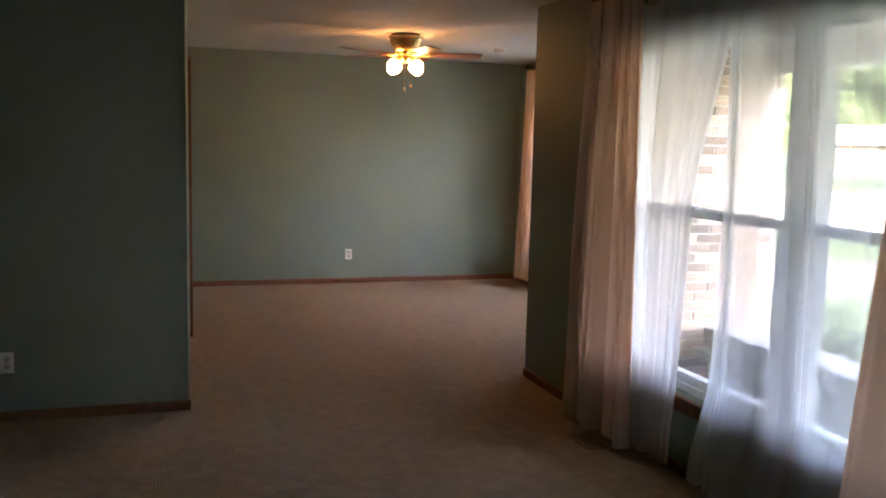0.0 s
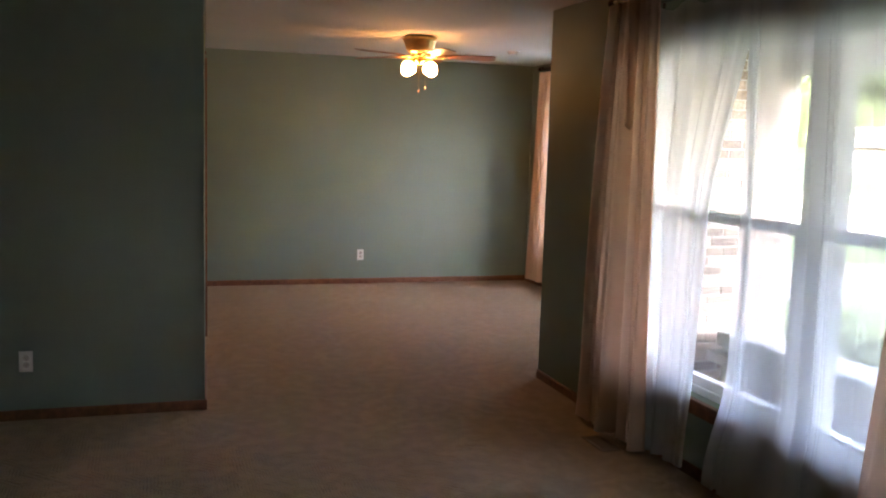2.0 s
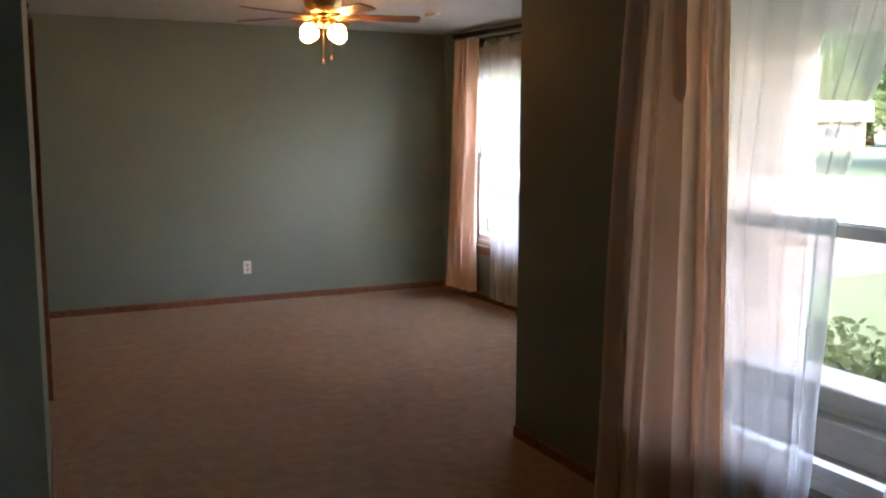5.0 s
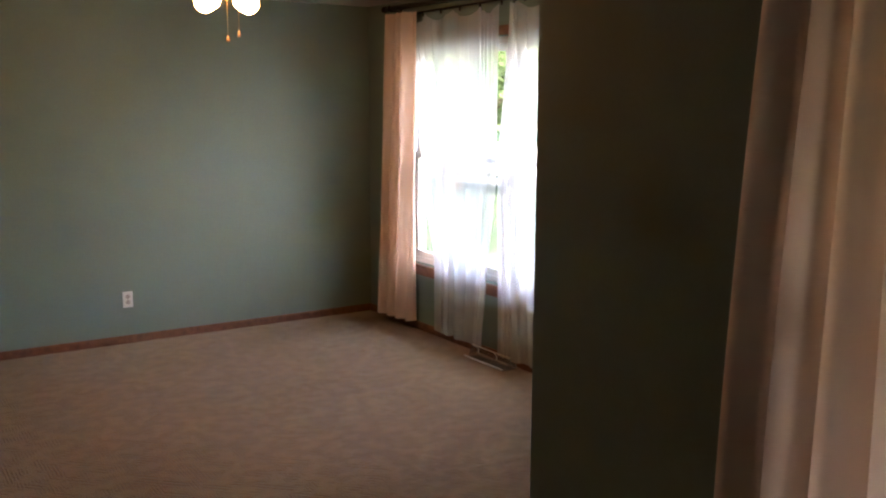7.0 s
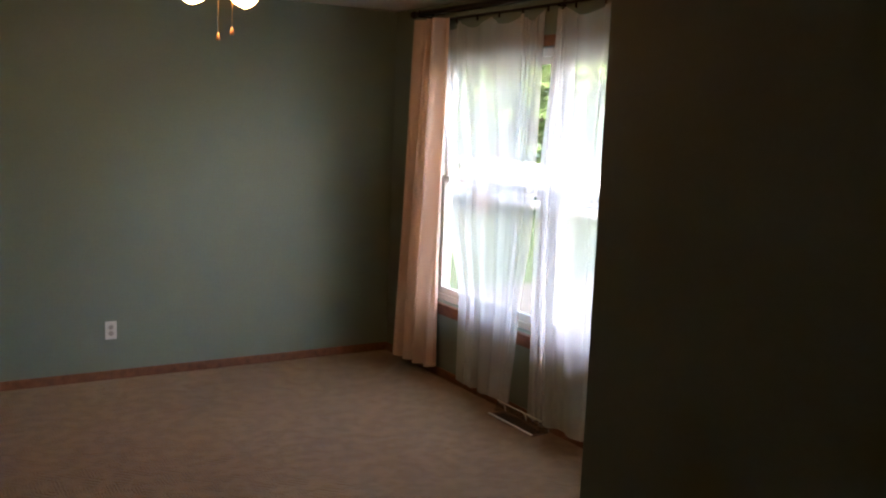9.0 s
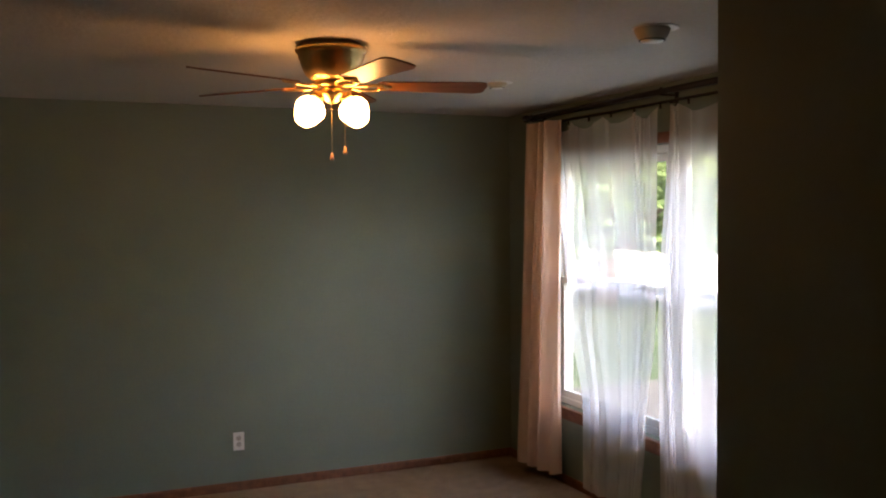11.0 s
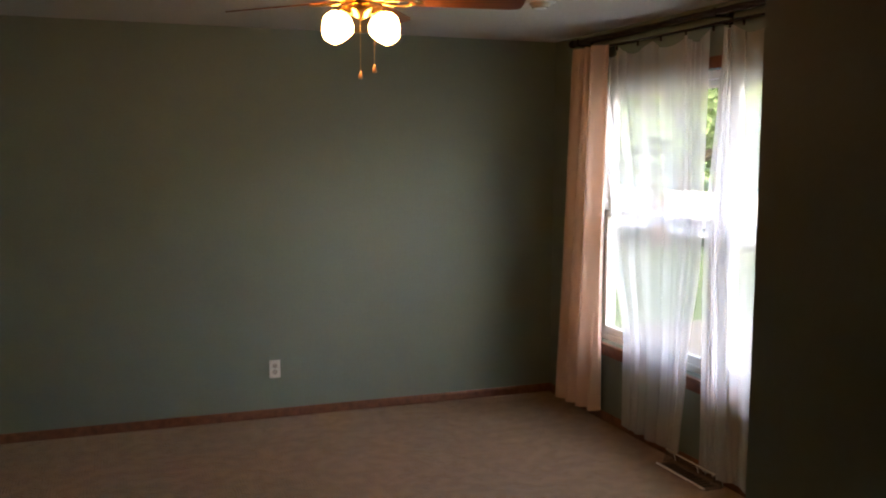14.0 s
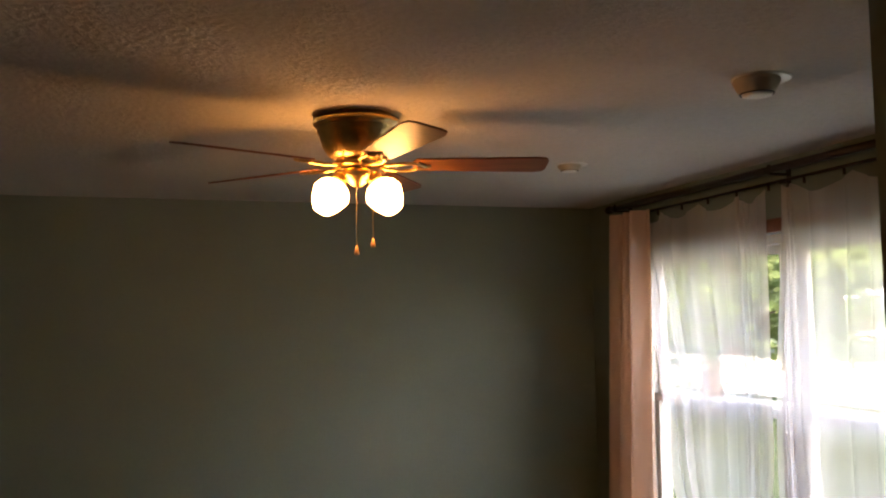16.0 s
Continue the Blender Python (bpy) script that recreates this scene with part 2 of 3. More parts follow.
def mesh_of(bm, name, material, smooth=False):
    me = bpy.data.meshes.new(name)
    bmesh.ops.recalc_face_normals(bm, faces=bm.faces[:])
    for f in bm.faces:
        f.smooth = smooth
    bm.to_mesh(me)
    bm.free()
    me.materials.append(material)
    return me


def part(name, bm, material, parent=None, label="", smooth=False):
    ob = new(name, mesh_of(bm, name, material, smooth))
    if parent is not None:
        ob.parent = parent
    if label:
        ob["label"] = label
    return ob


def thing(name, at, label, category, group="", kind="", rz=0.0):
    ob = new(name)
    ob.empty_display_size = 0.1
    ob.matrix_world = pose(*at, 0, 0, rz)
    return tagged(ob, label, category, group, kind)


def box(lo, hi, bevel=0.0, bm=None):
    own = bmesh.new()
    bmesh.ops.create_cube(own, size=1)
    c = [(a + b) / 2 for a, b in zip(lo, hi)]
    s = [b - a for a, b in zip(lo, hi)]
    for v in own.verts:
        v.co = Vector([c[i] + v.co[i] * s[i] for i in range(3)])
    if bevel:
        bmesh.ops.bevel(own, geom=own.edges[:], offset=bevel, segments=2, affect="EDGES", profile=0.5)
    if bm is None:
        return own
    tmp = bpy.data.meshes.new("tmp")
    own.to_mesh(tmp)
    own.free()
    bm.from_mesh(tmp)
    bpy.data.meshes.remove(tmp)
    return bm


def lathe(profile, segs=28, m=None, bm=None):
    """Turns (radius, z) points round the z axis."""
    bm = bm or bmesh.new()
    m = m or Matrix.Identity(4)
    rings = []
    for r, z in profile:
        if r < 1e-5:
            rings.append([bm.verts.new(m @ Vector((0, 0, z)))])
        else:
            rings.append([bm.verts.new(m @ Vector((r * math.cos(2 * math.pi * i / segs), r * math.sin(2 * math.pi * i / segs), z))) for i in range(segs)])
    for a, b in zip(rings, rings[1:]):
        for i in range(segs):
            j = (i + 1) % segs
            if len(a) == 1 and len(b) == 1:
                continue
            if len(a) == 1:
                bm.faces.new((a[0], b[i], b[j]))
            elif len(b) == 1:
                bm.faces.new((a[i], a[j], b[0]))
            else:
                bm.faces.new((a[i], a[j], b[j], b[i]))
    return bm


def tube(points, radius, segs=8, bm=None, ends=True):
    """A round bar along points; radius may be a list."""
    bm = bm or bmesh.new()
    pts = [Vector(p) for p in points]
    rs = radius if isinstance(radius, (list, tuple)) else [radius] * len(pts)
    rings = []
    for k, p in enumerate(pts):
        d = (pts[min(k + 1, len(pts) - 1)] - pts[max(k - 1, 0)]).normalized()
        up = Vector((0, 0, 1)) if abs(d.z) < 0.9 else Vector((1, 0, 0))
        u = d.cross(up).normalized()
        w = d.cross(u)
        rings.append([bm.verts.new(p + rs[k] * (math.cos(2 * math.pi * i / segs) * u + math.sin(2 * math.pi * i / segs) * w)) for i in range(segs)])
    for a, b in zip(rings, rings[1:]):
        for i in range(segs):
            j = (i + 1) % segs
            bm.faces.new((a[i], a[j], b[j], b[i]))
    if ends:
        bm.faces.new(rings[0])
        bm.faces.new(rings[-1])
    return bm


def prism(points, z0, z1):
    """An upright block over a plan outline."""
    bm = bmesh.new()
    lo = [bm.verts.new((x, y, z0)) for x, y in points]
    hi = [bm.verts.new((x, y, z1)) for x, y in points]
    bm.faces.new(lo)
    bm.faces.new(hi)
    k = len(points)
    for i in range(k):
        bm.faces.new((lo[i], lo[(i + 1) % k], hi[(i + 1) % k], hi[i]))
    return bm


def structure(name, bm, material, label="", category=""):
    return tagged(part(name, bm, material), label, category, kind="structure")


# ---- the plan ----
H = 2.44            # ceiling
XP = 2.205          # inner face of the front wall beside the near window
YP = 0.283          # inner face of the side wall of the projecting far room
XW = 3.832          # inner face of the far room's front wall
YF = 4.395          # far wall
XB, YB = -3.6, -8.2  # back corner of the near room
XPO, XWO, YPO = 2.43, 3.99, 0.06
W1 = (-3.60, -0.82, 0.385, 2.12)   # near window opening: y0, y1, sill, head
W2 = (1.40, 3.82, 0.50, 2.12)

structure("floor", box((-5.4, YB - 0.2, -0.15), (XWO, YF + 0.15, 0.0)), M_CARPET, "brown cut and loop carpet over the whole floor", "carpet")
structure("ceiling", box((-5.4, YB - 0.2, H), (XWO, YF + 0.15, H + 0.2)), M_CEIL, "off-white textured drywall ceiling", "ceiling")

bm = bmesh.new()
box((XP, W1[1], 0), (XPO, YP, H), bm=bm)
box((XP, YB, 0), (XPO, W1[0], H), bm=bm)
box((XP, W1[0], 0), (XPO, W1[1], W1[2]), bm=bm)
box((XP, W1[0], W1[3]), (XPO, W1[1], H), bm=bm)
structure("wall_front_near", bm, M_WALL, "grey-green painted drywall beside the near window", "wall")
structure("wall_side", box((XPO, YPO + 0.09, 0), (XWO - 0.09, YP, H)), M_WALL, "grey-green painted side wall of the far room", "wall")
bm = bmesh.new()
box((XW, W2[1], 0), (XWO, YF, H), bm=bm)
box((XW, YP, 0), (XWO, W2[0], H), bm=bm)
box((XW, W2[0], 0), (XWO, W2[1], W2[2]), bm=bm)
box((XW, W2[0], W2[3]), (XWO, W2[1], H), bm=bm)
structure("wall_front_far", bm, M_WALL, "grey-green painted drywall around the far window", "wall")
structure("wall_far", box((-1.5, YF, 0), (XWO, YF + 0.15, H)), M_WALL, "plain grey-green painted drywall wall", "wall")
structure("wall_partition", prism([(XB, 0.01), (-0.006, 0.01), (0.05, 0.97), (-0.07, 0.97), (-0.12, 0.12), (XB, 0.12)], 0, H), M_WALL, "grey-green painted partition with a square end", "wall")
structure("wall_left_far", prism([(0.085, 1.95), (0.19, YF), (0.06, YF), (-0.04, 1.95)], 0, H), M_WALL, "grey-green painted drywall wall beyond the doorway", "wall")
structure("wall_header", prism([(0.055, 0.97), (0.085, 1.95), (-0.04, 1.95), (-0.07, 0.97)], 2.12, H), M_WALL, "grey-green drywall above the doorway", "wall")
structure("wall_hall", box((-1.5, 0.12, 0), (-1.4, YF, H)), M_WALL, "grey-green painted hall wall", "wall")
structure("wall_left", box((XB - 0.15, YB, 0), (XB, 0.12, H)), M_WALL, "grey-green painted drywall", "wall")
structure("wall_back", box((XB - 0.15, YB - 0.15, 0), (XPO, YB, H)), M_WALL, "grey-green painted drywall", "wall")

# ---- trim ----


def baseboard(p, q, normal):
    """A stained board 57 mm high with an eased top edge, along p to q in plan, standing out along normal."""
    p, q, nrm = Vector((*p, 0)), Vector((*q, 0)), Vector((*normal, 0)).normalized()
    bm = bmesh.new()
    prof = [(0.0, 0.0), (0.013, 0.0), (0.013, 0.045), (0.008, 0.057), (0.0, 0.057)]
    a = [bm.verts.new(p + nrm * d + Vector((0, 0, z))) for d, z in prof]
    b = [bm.verts.new(q + nrm * d + Vector((0, 0, z))) for d, z in prof]
    k = len(prof)
    for i in range(k):
        bm.faces.new((a[i], a[(i + 1) % k], b[(i + 1) % k], b[i]))
    bm.faces.new(a)
    bm.faces.new(b)
    return structure("baseboard", bm, M_WOOD, "stained wooden baseboard with an eased top edge", "baseboard")


baseboard((0.2, YF), (XW, YF), (0, -1))
baseboard((XW, YF - 0.013), (XW, YP), (-1, 0))
baseboard((XP, YP - 0.001), (XP, YB), (-1, 0))
baseboard((XP, YP), (XW - 0.013, YP), (0, 1))
baseboard((XB, 0.01), (0.007, 0.01), (0, -1))
baseboard((-0.006, 0.01), (0.05, 0.97), (1, -0.057))
baseboard((0.088, 2.02), (0.19, YF - 0.013), (1, -0.043))

# doorway in the left wall
door = thing("door_1", (0, 0, 0), "cased doorway with stained wooden jambs", "doorway", kind="structure")
part("jamb", box((-0.06, 1.925, 0), (0.082, 1.947, 2.10), 0.002), M_WOOD, door)
part("casing", box((0.083, 1.95, 0), (0.118, 2.015, 2.15), 0.005), M_WOOD, door)
part("jamb", box((-0.085, 0.973, 0), (0.05, 0.988, 2.10), 0.002), M_WOOD, door)
part("head_jamb", box((-0.06, 0.99, 2.098), (0.06, 1.923, 2.117), 0.002), M_WOOD, door)

# ---- windows ----


def window(name, x, y0, y1, z0, z1, depth, label):
    """Twin double-hung window in a wall whose inner face is at x, facing -x."""
    w = thing(name, (x, (y0 + y1) / 2, z0), label, "window", kind="structure")
    hw, hh = (y1 - y0) / 2, z1 - z0

    def add(nm, lo, hi, mat, parent=w, bevel=0.003, lab=""):
        o = part(nm, box(lo, hi, bevel), mat, parent, lab)
        return o
    # casing on the wall
    add("head_casing", (-0.016, -hw - 0.06, hh), (-0.002, hw + 0.06, hh + 0.06), M_WOOD)
    for s in (-1, 1):
        a, b = sorted((s * hw, s * (hw + 0.06)))
        add("side_casing", (-0.016, a, -0.02), (-0.002, b, hh - 0.002), M_WOOD)
    add("stool", (-0.03, -hw - 0.08, -0.022), (0.045, hw + 0.08, -0.001), M_WOOD, bevel=0.005)
    add("apron", (-0.014, -hw - 0.05, -0.08), (-0.002, hw + 0.05, -0.024), M_WOOD)
    # white frame in the opening
    d0, d1 = 0.045, depth - 0.01
    for s in (-1, 1):
        a, b = sorted((s * hw, s * (hw - 0.04)))
        add("frame_side", (d0, a, 0.002), (d1, b, hh - 0.002), M_WHITE)
    add("frame_head", (d0, -hw + 0.042, hh - 0.045), (d1, hw - 0.042, hh - 0.002), M_WHITE)
    add("frame_sill", (d0, -hw + 0.042, 0.002), (d1, hw - 0.042, 0.04), M_WHITE)
    add("mullion", (d0 - 0.005, -0.04, 0.042), (d1, 0.04, hh - 0.047), M_WHITE)
    mid = hh * 0.5
    for s in (-1, 1):
        a, b = sorted((s * 0.042, s * (hw - 0.042)))
        for nm, lo, hi, dx in (("lower_sash", 0.042, mid + 0.02, 0.0), ("upper_sash", mid - 0.02, hh - 0.047, 0.03)):
            bm = bmesh.new()
            xs = (d0 + 0.008 + dx, d0 + 0.034 + dx)
            box((xs[0], a, lo), (xs[1], a + 0.04, hi), bm=bm)
            box((xs[0], b - 0.04, lo), (xs[1], b, hi), bm=bm)
            box((xs[0], a + 0.04, lo), (xs[1], b - 0.04, lo + 0.045), bm=bm)
            box((xs[0], a + 0.04, hi - 0.04), (xs[1], b - 0.04, hi), bm=bm)
            sash = part(nm, bm, M_WHITE, w)
            g = part("pane", box((xs[0] + 0.011, a + 0.038, lo + 0.043), (xs[0] + 0.015, b - 0.038, hi - 0.038)), M_GLASS, sash, "clear window glass")
            g.visible_shadow = False
        latch = part("sash_lock", box((d0 - 0.012, (a + b) / 2 - 0.03, mid + 0.021), (d0 + 0.03, (a + b) / 2 + 0.03, mid + 0.036), 0.005), M_WHITE, w)
        part("insect_screen", box((d1 - 0.012, a, 0.042), (d1 - 0.011, b, mid)), M_SCREEN, w, "dark mesh insect screen")
    return w


window("window_1", XP, *W1, XPO - XP, "twin double-hung white window with stained wooden casing")
window("window_2", XW, *W2, XWO - XW, "twin double-hung white window with stained wooden casing and sill")

# ---- curtains and rods ----


def smooth_noise(u, seed):
    return noise.noise(Vector((u, seed * 7.31, 0.5)))


def curtain(name, x, top, bottom, z0, z1, folds, amp, material, label, category, seed, flare=1.0, cols=140, rows=26, scallop=0, creases=(), overlap=0.0, edges=(), pleats=()):
    """A hanging cloth between y edges that change from top to bottom; folds run down with a slow drift."""
    bm = bmesh.new()
    grid = []
    for r in range(rows + 1):
        v = r / rows
        row = []
        for c in range(cols + 1):
            u = c / cols
            a = top[0] + (bottom[0] - top[0]) * v ** 0.8
            b = top[1] + (bottom[1] - top[1]) * v ** 0.8
            for (v0, a0, b0), (v1, a1, b1) in zip(edges, edges[1:]):
                if v0 <= v <= v1:
                    f = (v - v0) / (v1 - v0)
                    f = f * f * (3 - 2 * f)
                    a, b = a0 + (a1 - a0) * f, b0 + (b1 - b0) * f
            uu = u + 0.02 * smooth_noise(u * 3 + v * 1.3, seed)
            ph = 2 * math.pi * folds * uu + 1.8 * smooth_noise(u * 2.5 + 3, seed) + 0.9 * smooth_noise(u * 4 + v * 2.0, seed + 1)
            k = amp * (0.55 + 0.45 * v * flare) * (0.7 + 0.6 * abs(smooth_noise(u * 5, seed + 2)))
            dx = k * math.sin(ph) + 0.3 * k * math.sin(2.3 * ph + 1 + v)
            for at, width, depth in creases:
                shift = at + 0.03 * (v - 0.5) + 0.012 * math.sin(5 * v + at * 9)
                dx += depth * (0.6 + 0.4 * v) * math.exp(-((u - shift) / width) ** 2)
            dy = 0.25 * k * math.cos(ph * 1.0 + 0.6) + overlap * math.sin(ph + 0.5 + 0.4 * v) * (0.8 + 0.4 * smooth_noise(u * 4, seed + 5))
            for at, drift, deep in pleats:
                s = (u - at - drift * v) / 0.007
                dy += deep * (2 * u - 1 - math.tanh(s)) * (1 - 0.5 * v)
                dx -= 0.5 * deep / math.cosh(s) ** 2
            z = z1 + (z0 - z1) * v + 0.012 * smooth_noise(u * 6, seed + 3) * v
            z -= 0.05 * (1 - v) ** 6 * abs(math.sin(math.pi * scallop * u)) if scallop else 0.0
            row.append(bm.verts.new((x + dx - 0.02 * v * flare, a + (b - a) * u + dy, z)))
        grid.append(row)
    for r in range(rows):
        for c in range(cols):
            bm.faces.new((grid[r][c], grid[r][c + 1], grid[r + 1][c + 1], grid[r + 1][c]))
    ob = part(name, bm, material, smooth=True)
    return tagged(ob, label, category)


def rod_set(x, y0, y1, z, mid, label):
    """A double curtain rod along y: thick front rod with end caps, thin back rod, three brackets, clips."""
    t = thing("curtain_rod", (x, (y0 + y1) / 2, z), label, "curtain rod")
    h = (y1 - y0) / 2
    part("front_rod", tube([(0, -h, 0), (0, h, 0)], 0.017, 14), M_BRONZE, t, smooth=True)
    part("back_rod", tube([(0.055, -h + 0.03, -0.045), (0.055, h - 0.03, -0.045)], 0.007, 10), M_BRONZE, t, smooth=True)
    for s in (-1, 1):
        m = Matrix.Translation((0, s * h, 0)) @ Matrix.Rotation(-s * math.pi / 2, 4, "X")
        part("finial", lathe([(0, -0.01), (0.018, -0.01), (0.02, 0.0), (0.02, 0.012), (0.024, 0.016), (0.024, 0.04), (0.018, 0.048), (0, 0.05)], 18, m), M_BRONZE, t, smooth=True)
    for y in (-h + 0.07, mid - (y0 + y1) / 2, h - 0.07):
        bm = bmesh.new()
        box((0.082, y - 0.012, -0.075), (0.088, y + 0.012, 0.03), bm=bm)
        box((-0.012, y - 0.007, -0.024), (0.082, y + 0.007, -0.015), bm=bm)
        box((0.045, y - 0.007, -0.06), (0.082, y + 0.007, -0.052), bm=bm)
        box((-0.018, y - 0.009, -0.022), (-0.013, y + 0.009, 0.02), bm=bm)
        part("bracket", bm, M_BRONZE, t)
    n = 9
    for i in range(n):
        y = -h + 0.42 + (2 * h - 0.84) * i / (n - 1)
        part("clip", box((0.05, y - 0.005, -0.078), (0.06, y + 0.005, -0.052), 0.002), M_BRONZE, t)
    return t


rod_set(XW - 0.095, 1.25, 3.945, 2.378, 2.50, "dark bronze double curtain rod with end caps and brackets")
rod_set(XP - 0.09, -3.75, -0.72, 2.35, -2.22, "dark bronze double curtain rod above the near window")
curtain("curtain", XW - 0.095, (3.54, 3.93), (3.55, 3.98), 0.09, 2.335, 3.2, 0.05, M_CLOTH, "beige cotton curtain drawn to the window's side", "curtain", 3, creases=((0.2, 0.05, 0.06), (0.3, 0.04, -0.06), (0.42, 0.08, 0.08), (0.55, 0.05, -0.05), (0.86, 0.12, -0.04)), overlap=0.02)
near_curtain = curtain("curtain", XP - 0.09, (-1.20, -0.73), (-1.33, -0.60), 0.03, 2.33, 5.2, 0.036, M_CLOTH, "beige cotton curtain hanging in deep folds beside the window", "curtain", 5, cols=220, creases=((0.46, 0.03, 0.06), (0.55, 0.06, -0.05), (0.22, 0.03, 0.035), (0.13, 0.04, -0.03), (0.8, 0.08, -0.02), (0.98, 0.09, -0.05)), overlap=0.034)
bm = bmesh.new()
grid = []
for i in range(25):
    v = i / 24
    w = (0.012 + 0.016 * v) * math.sqrt(max(0.0, 1 - max(0.0, (v - 0.86) / 0.14) ** 2)) + 0.0005
    row = []
    for j in range(13):
        a = -1 + j / 6
        d = 0.034 * math.sqrt(max(0.0, 1 - a * a)) - 0.016 * math.exp(-(a / 0.35) ** 2) * (1 - v)
        row.append(bm.verts.new((XP - 0.128 - d * min(1, w / 0.012), -1.0 - 0.03 * v + w * a, 2.32 - 0.66 * v)))
    grid.append(row)
for i in range(24):
    for j in range(12):
        bm.faces.new((grid[i][j], grid[i][j + 1], grid[i + 1][j + 1], grid[i + 1][j]))
part("tuck", bm, M_CLOTH, near_curtain, "drooping tucked fold of the curtain's heading", smooth=True)
curtain("curtain", XP - 0.09, (-3.72, -2.97), (-3.75, -2.69), 0.05, 2.33, 3.4, 0.045, M_CLOTH, "beige cotton curtain in folds at the window's far end", "curtain", 8)


def sheer(x, z0, z1, folds, edges, label, seed, scallop, gathers=()):
    """A voile panel; edges: rows of how far down it is, and its two side edges along y. It is creased here and there
    and bunched up in gathers: stretches from a to b across the cloth with so many pleats of such depth."""
    rnd = random.Random(seed)
    pleats = [((k + rnd.uniform(0.2, 0.8)) / (2 * folds), rnd.uniform(-0.03, 0.03), rnd.choice((0.004, 0.007, 0.012))) for k in range(int(2 * folds))]
    for a, b, count, deep in gathers:
        pleats += [(a + (b - a) * (k + rnd.uniform(0.3, 0.7)) / count, rnd.uniform(-0.012, 0.012), deep * rnd.uniform(0.7, 1.2)) for k in range(count)]
    return curtain("sheer_curtain", x, edges[0][1:], edges[-1][1:], z0, z1, folds, 0.018, M_SHEER, label, "sheer curtain", seed, rows=40, cols=480, scallop=scallop, overlap=0.02, edges=edges, pleats=pleats)


sheer(XW - 0.05, 0.07, 2.31, 5, ((0, 2.60, 3.74), (0.5, 2.60, 3.50), (0.8, 2.68, 3.32), (1, 2.72, 3.31)), "white see-through voile curtain swinging away from the window", 11, 4, ((0.05, 0.25, 4, 0.018), (0.7, 0.9, 3, 0.016)))
sheer(XW - 0.05, 0.06, 2.31, 5, ((0, 1.38, 2.50), (0.5, 1.38, 2.57), (1, 1.40, 2.53)), "white see-through voile curtain over the window", 14, 4, ((0.78, 0.98, 6, 0.024),))
sheer(XP - 0.05, 0.04, 2.30, 4, ((0, -1.93, -1.08), (0.48, -1.68, -1.12), (0.76, -1.65, -1.18), (1, -1.60, -1.23)), "white see-through voile curtain gathered beside the cotton curtain", 17, 3, ((0.05, 0.3, 3, 0.012),))
sheer(XP - 0.05, 0.04, 2.30, 6, ((0, -3.48, -1.88), (0.46, -3.46, -1.925), (0.74, -3.45, -1.92), (1, -3.45, -1.79)), "white see-through voile curtain gathered in soft folds", 21, 5, ((0.82, 0.98, 7, 0.026), (0.5, 0.62, 2, 0.016)))

# ---- ceiling fan ----
FX, FY = 1.855, 2.18
fan = thing("ceiling_fan", (FX, FY, H), "brass hugger ceiling fan with wooden blades and lit globes", "ceiling fan", rz=-12.6)
part("motor_housing", lathe([(0, -0.001), (0.118, -0.001), (0.120, -0.014), (0.140, -0.016), (0.145, -0.021), (0.145, -0.034), (0.138, -0.040), (0.133, -0.046), (0.134, -0.058), (0.128, -0.066), (0.124, -0.084), (0.114, -0.110), (0.099, -0.132), (0.083, -0.145), (0.07, -0.149), (0, -0.149)], 40), M_BRASS, fan, smooth=True)
part("flywheel", lathe([(0, -0.149), (0.07, -0.149), (0.072, -0.168), (0.05, -0.174), (0, -0.174)], 32), M_BRASS, fan, smooth=True)
part("light_fitter", lathe([(0, -0.174), (0.03, -0.174), (0.045, -0.181), (0.052, -0.195), (0.045, -0.212), (0.03, -0.226), (0.018, -0.236), (0.006, -0.242), (0, -0.242)], 28), M_BRASS, fan, smooth=True)
for k in range(5):
    a = 2 * math.pi * k / 5
    rot = Matrix.Rotation(a, 4, "Z")
    tilt = rot @ Matrix.Translation((0, 0, -0.164)) @ Matrix.Rotation(radians(-11), 4, "X")
    bm = bmesh.new()
    outline = [(0.20, -0.05), (0.60, -0.066), (0.63, -0.058), (0.64, -0.04), (0.64, 0.04), (0.63, 0.058), (0.60, 0.066), (0.20, 0.05), (0.185, 0.03), (0.185, -0.03)]
    lo = [bm.verts.new(tilt @ Vector((x, y, -0.003))) for x, y in outline]
    hi = [bm.verts.new(tilt @ Vector((x, y, 0.003))) for x, y in outline]
    bm.faces.new(lo)
    bm.faces.new(hi)
    for i in range(len(outline)):
        j = (i + 1) % len(outline)
        bm.faces.new((lo[i], lo[j], hi[j], hi[i]))
    blade = part("blade", bm, M_DARKWOOD, fan, "dark walnut fan blade")
    bm = bmesh.new()
    for s in (-1, 1):
        tube([tilt @ Vector(p) for p in ((0.06, 0.004 * s, -0.004), (0.10, 0.022 * s, -0.010), (0.15, 0.034 * s, -0.010), (0.19, 0.03 * s, -0.008), (0.235, 0.0, -0.008))], 0.006, 8, bm)
    for px, py in ((0.2, 0.026), (0.2, -0.026), (0.235, 0)):
        lathe([(0, -0.012), (0.009, -0.011), (0.011, -0.004), (0, -0.003)], 10, tilt @ Matrix.Translation((px, py, 0)), bm)
    part("blade_iron", bm, M_BRASS, blade, "curved brass blade bracket", smooth=True)
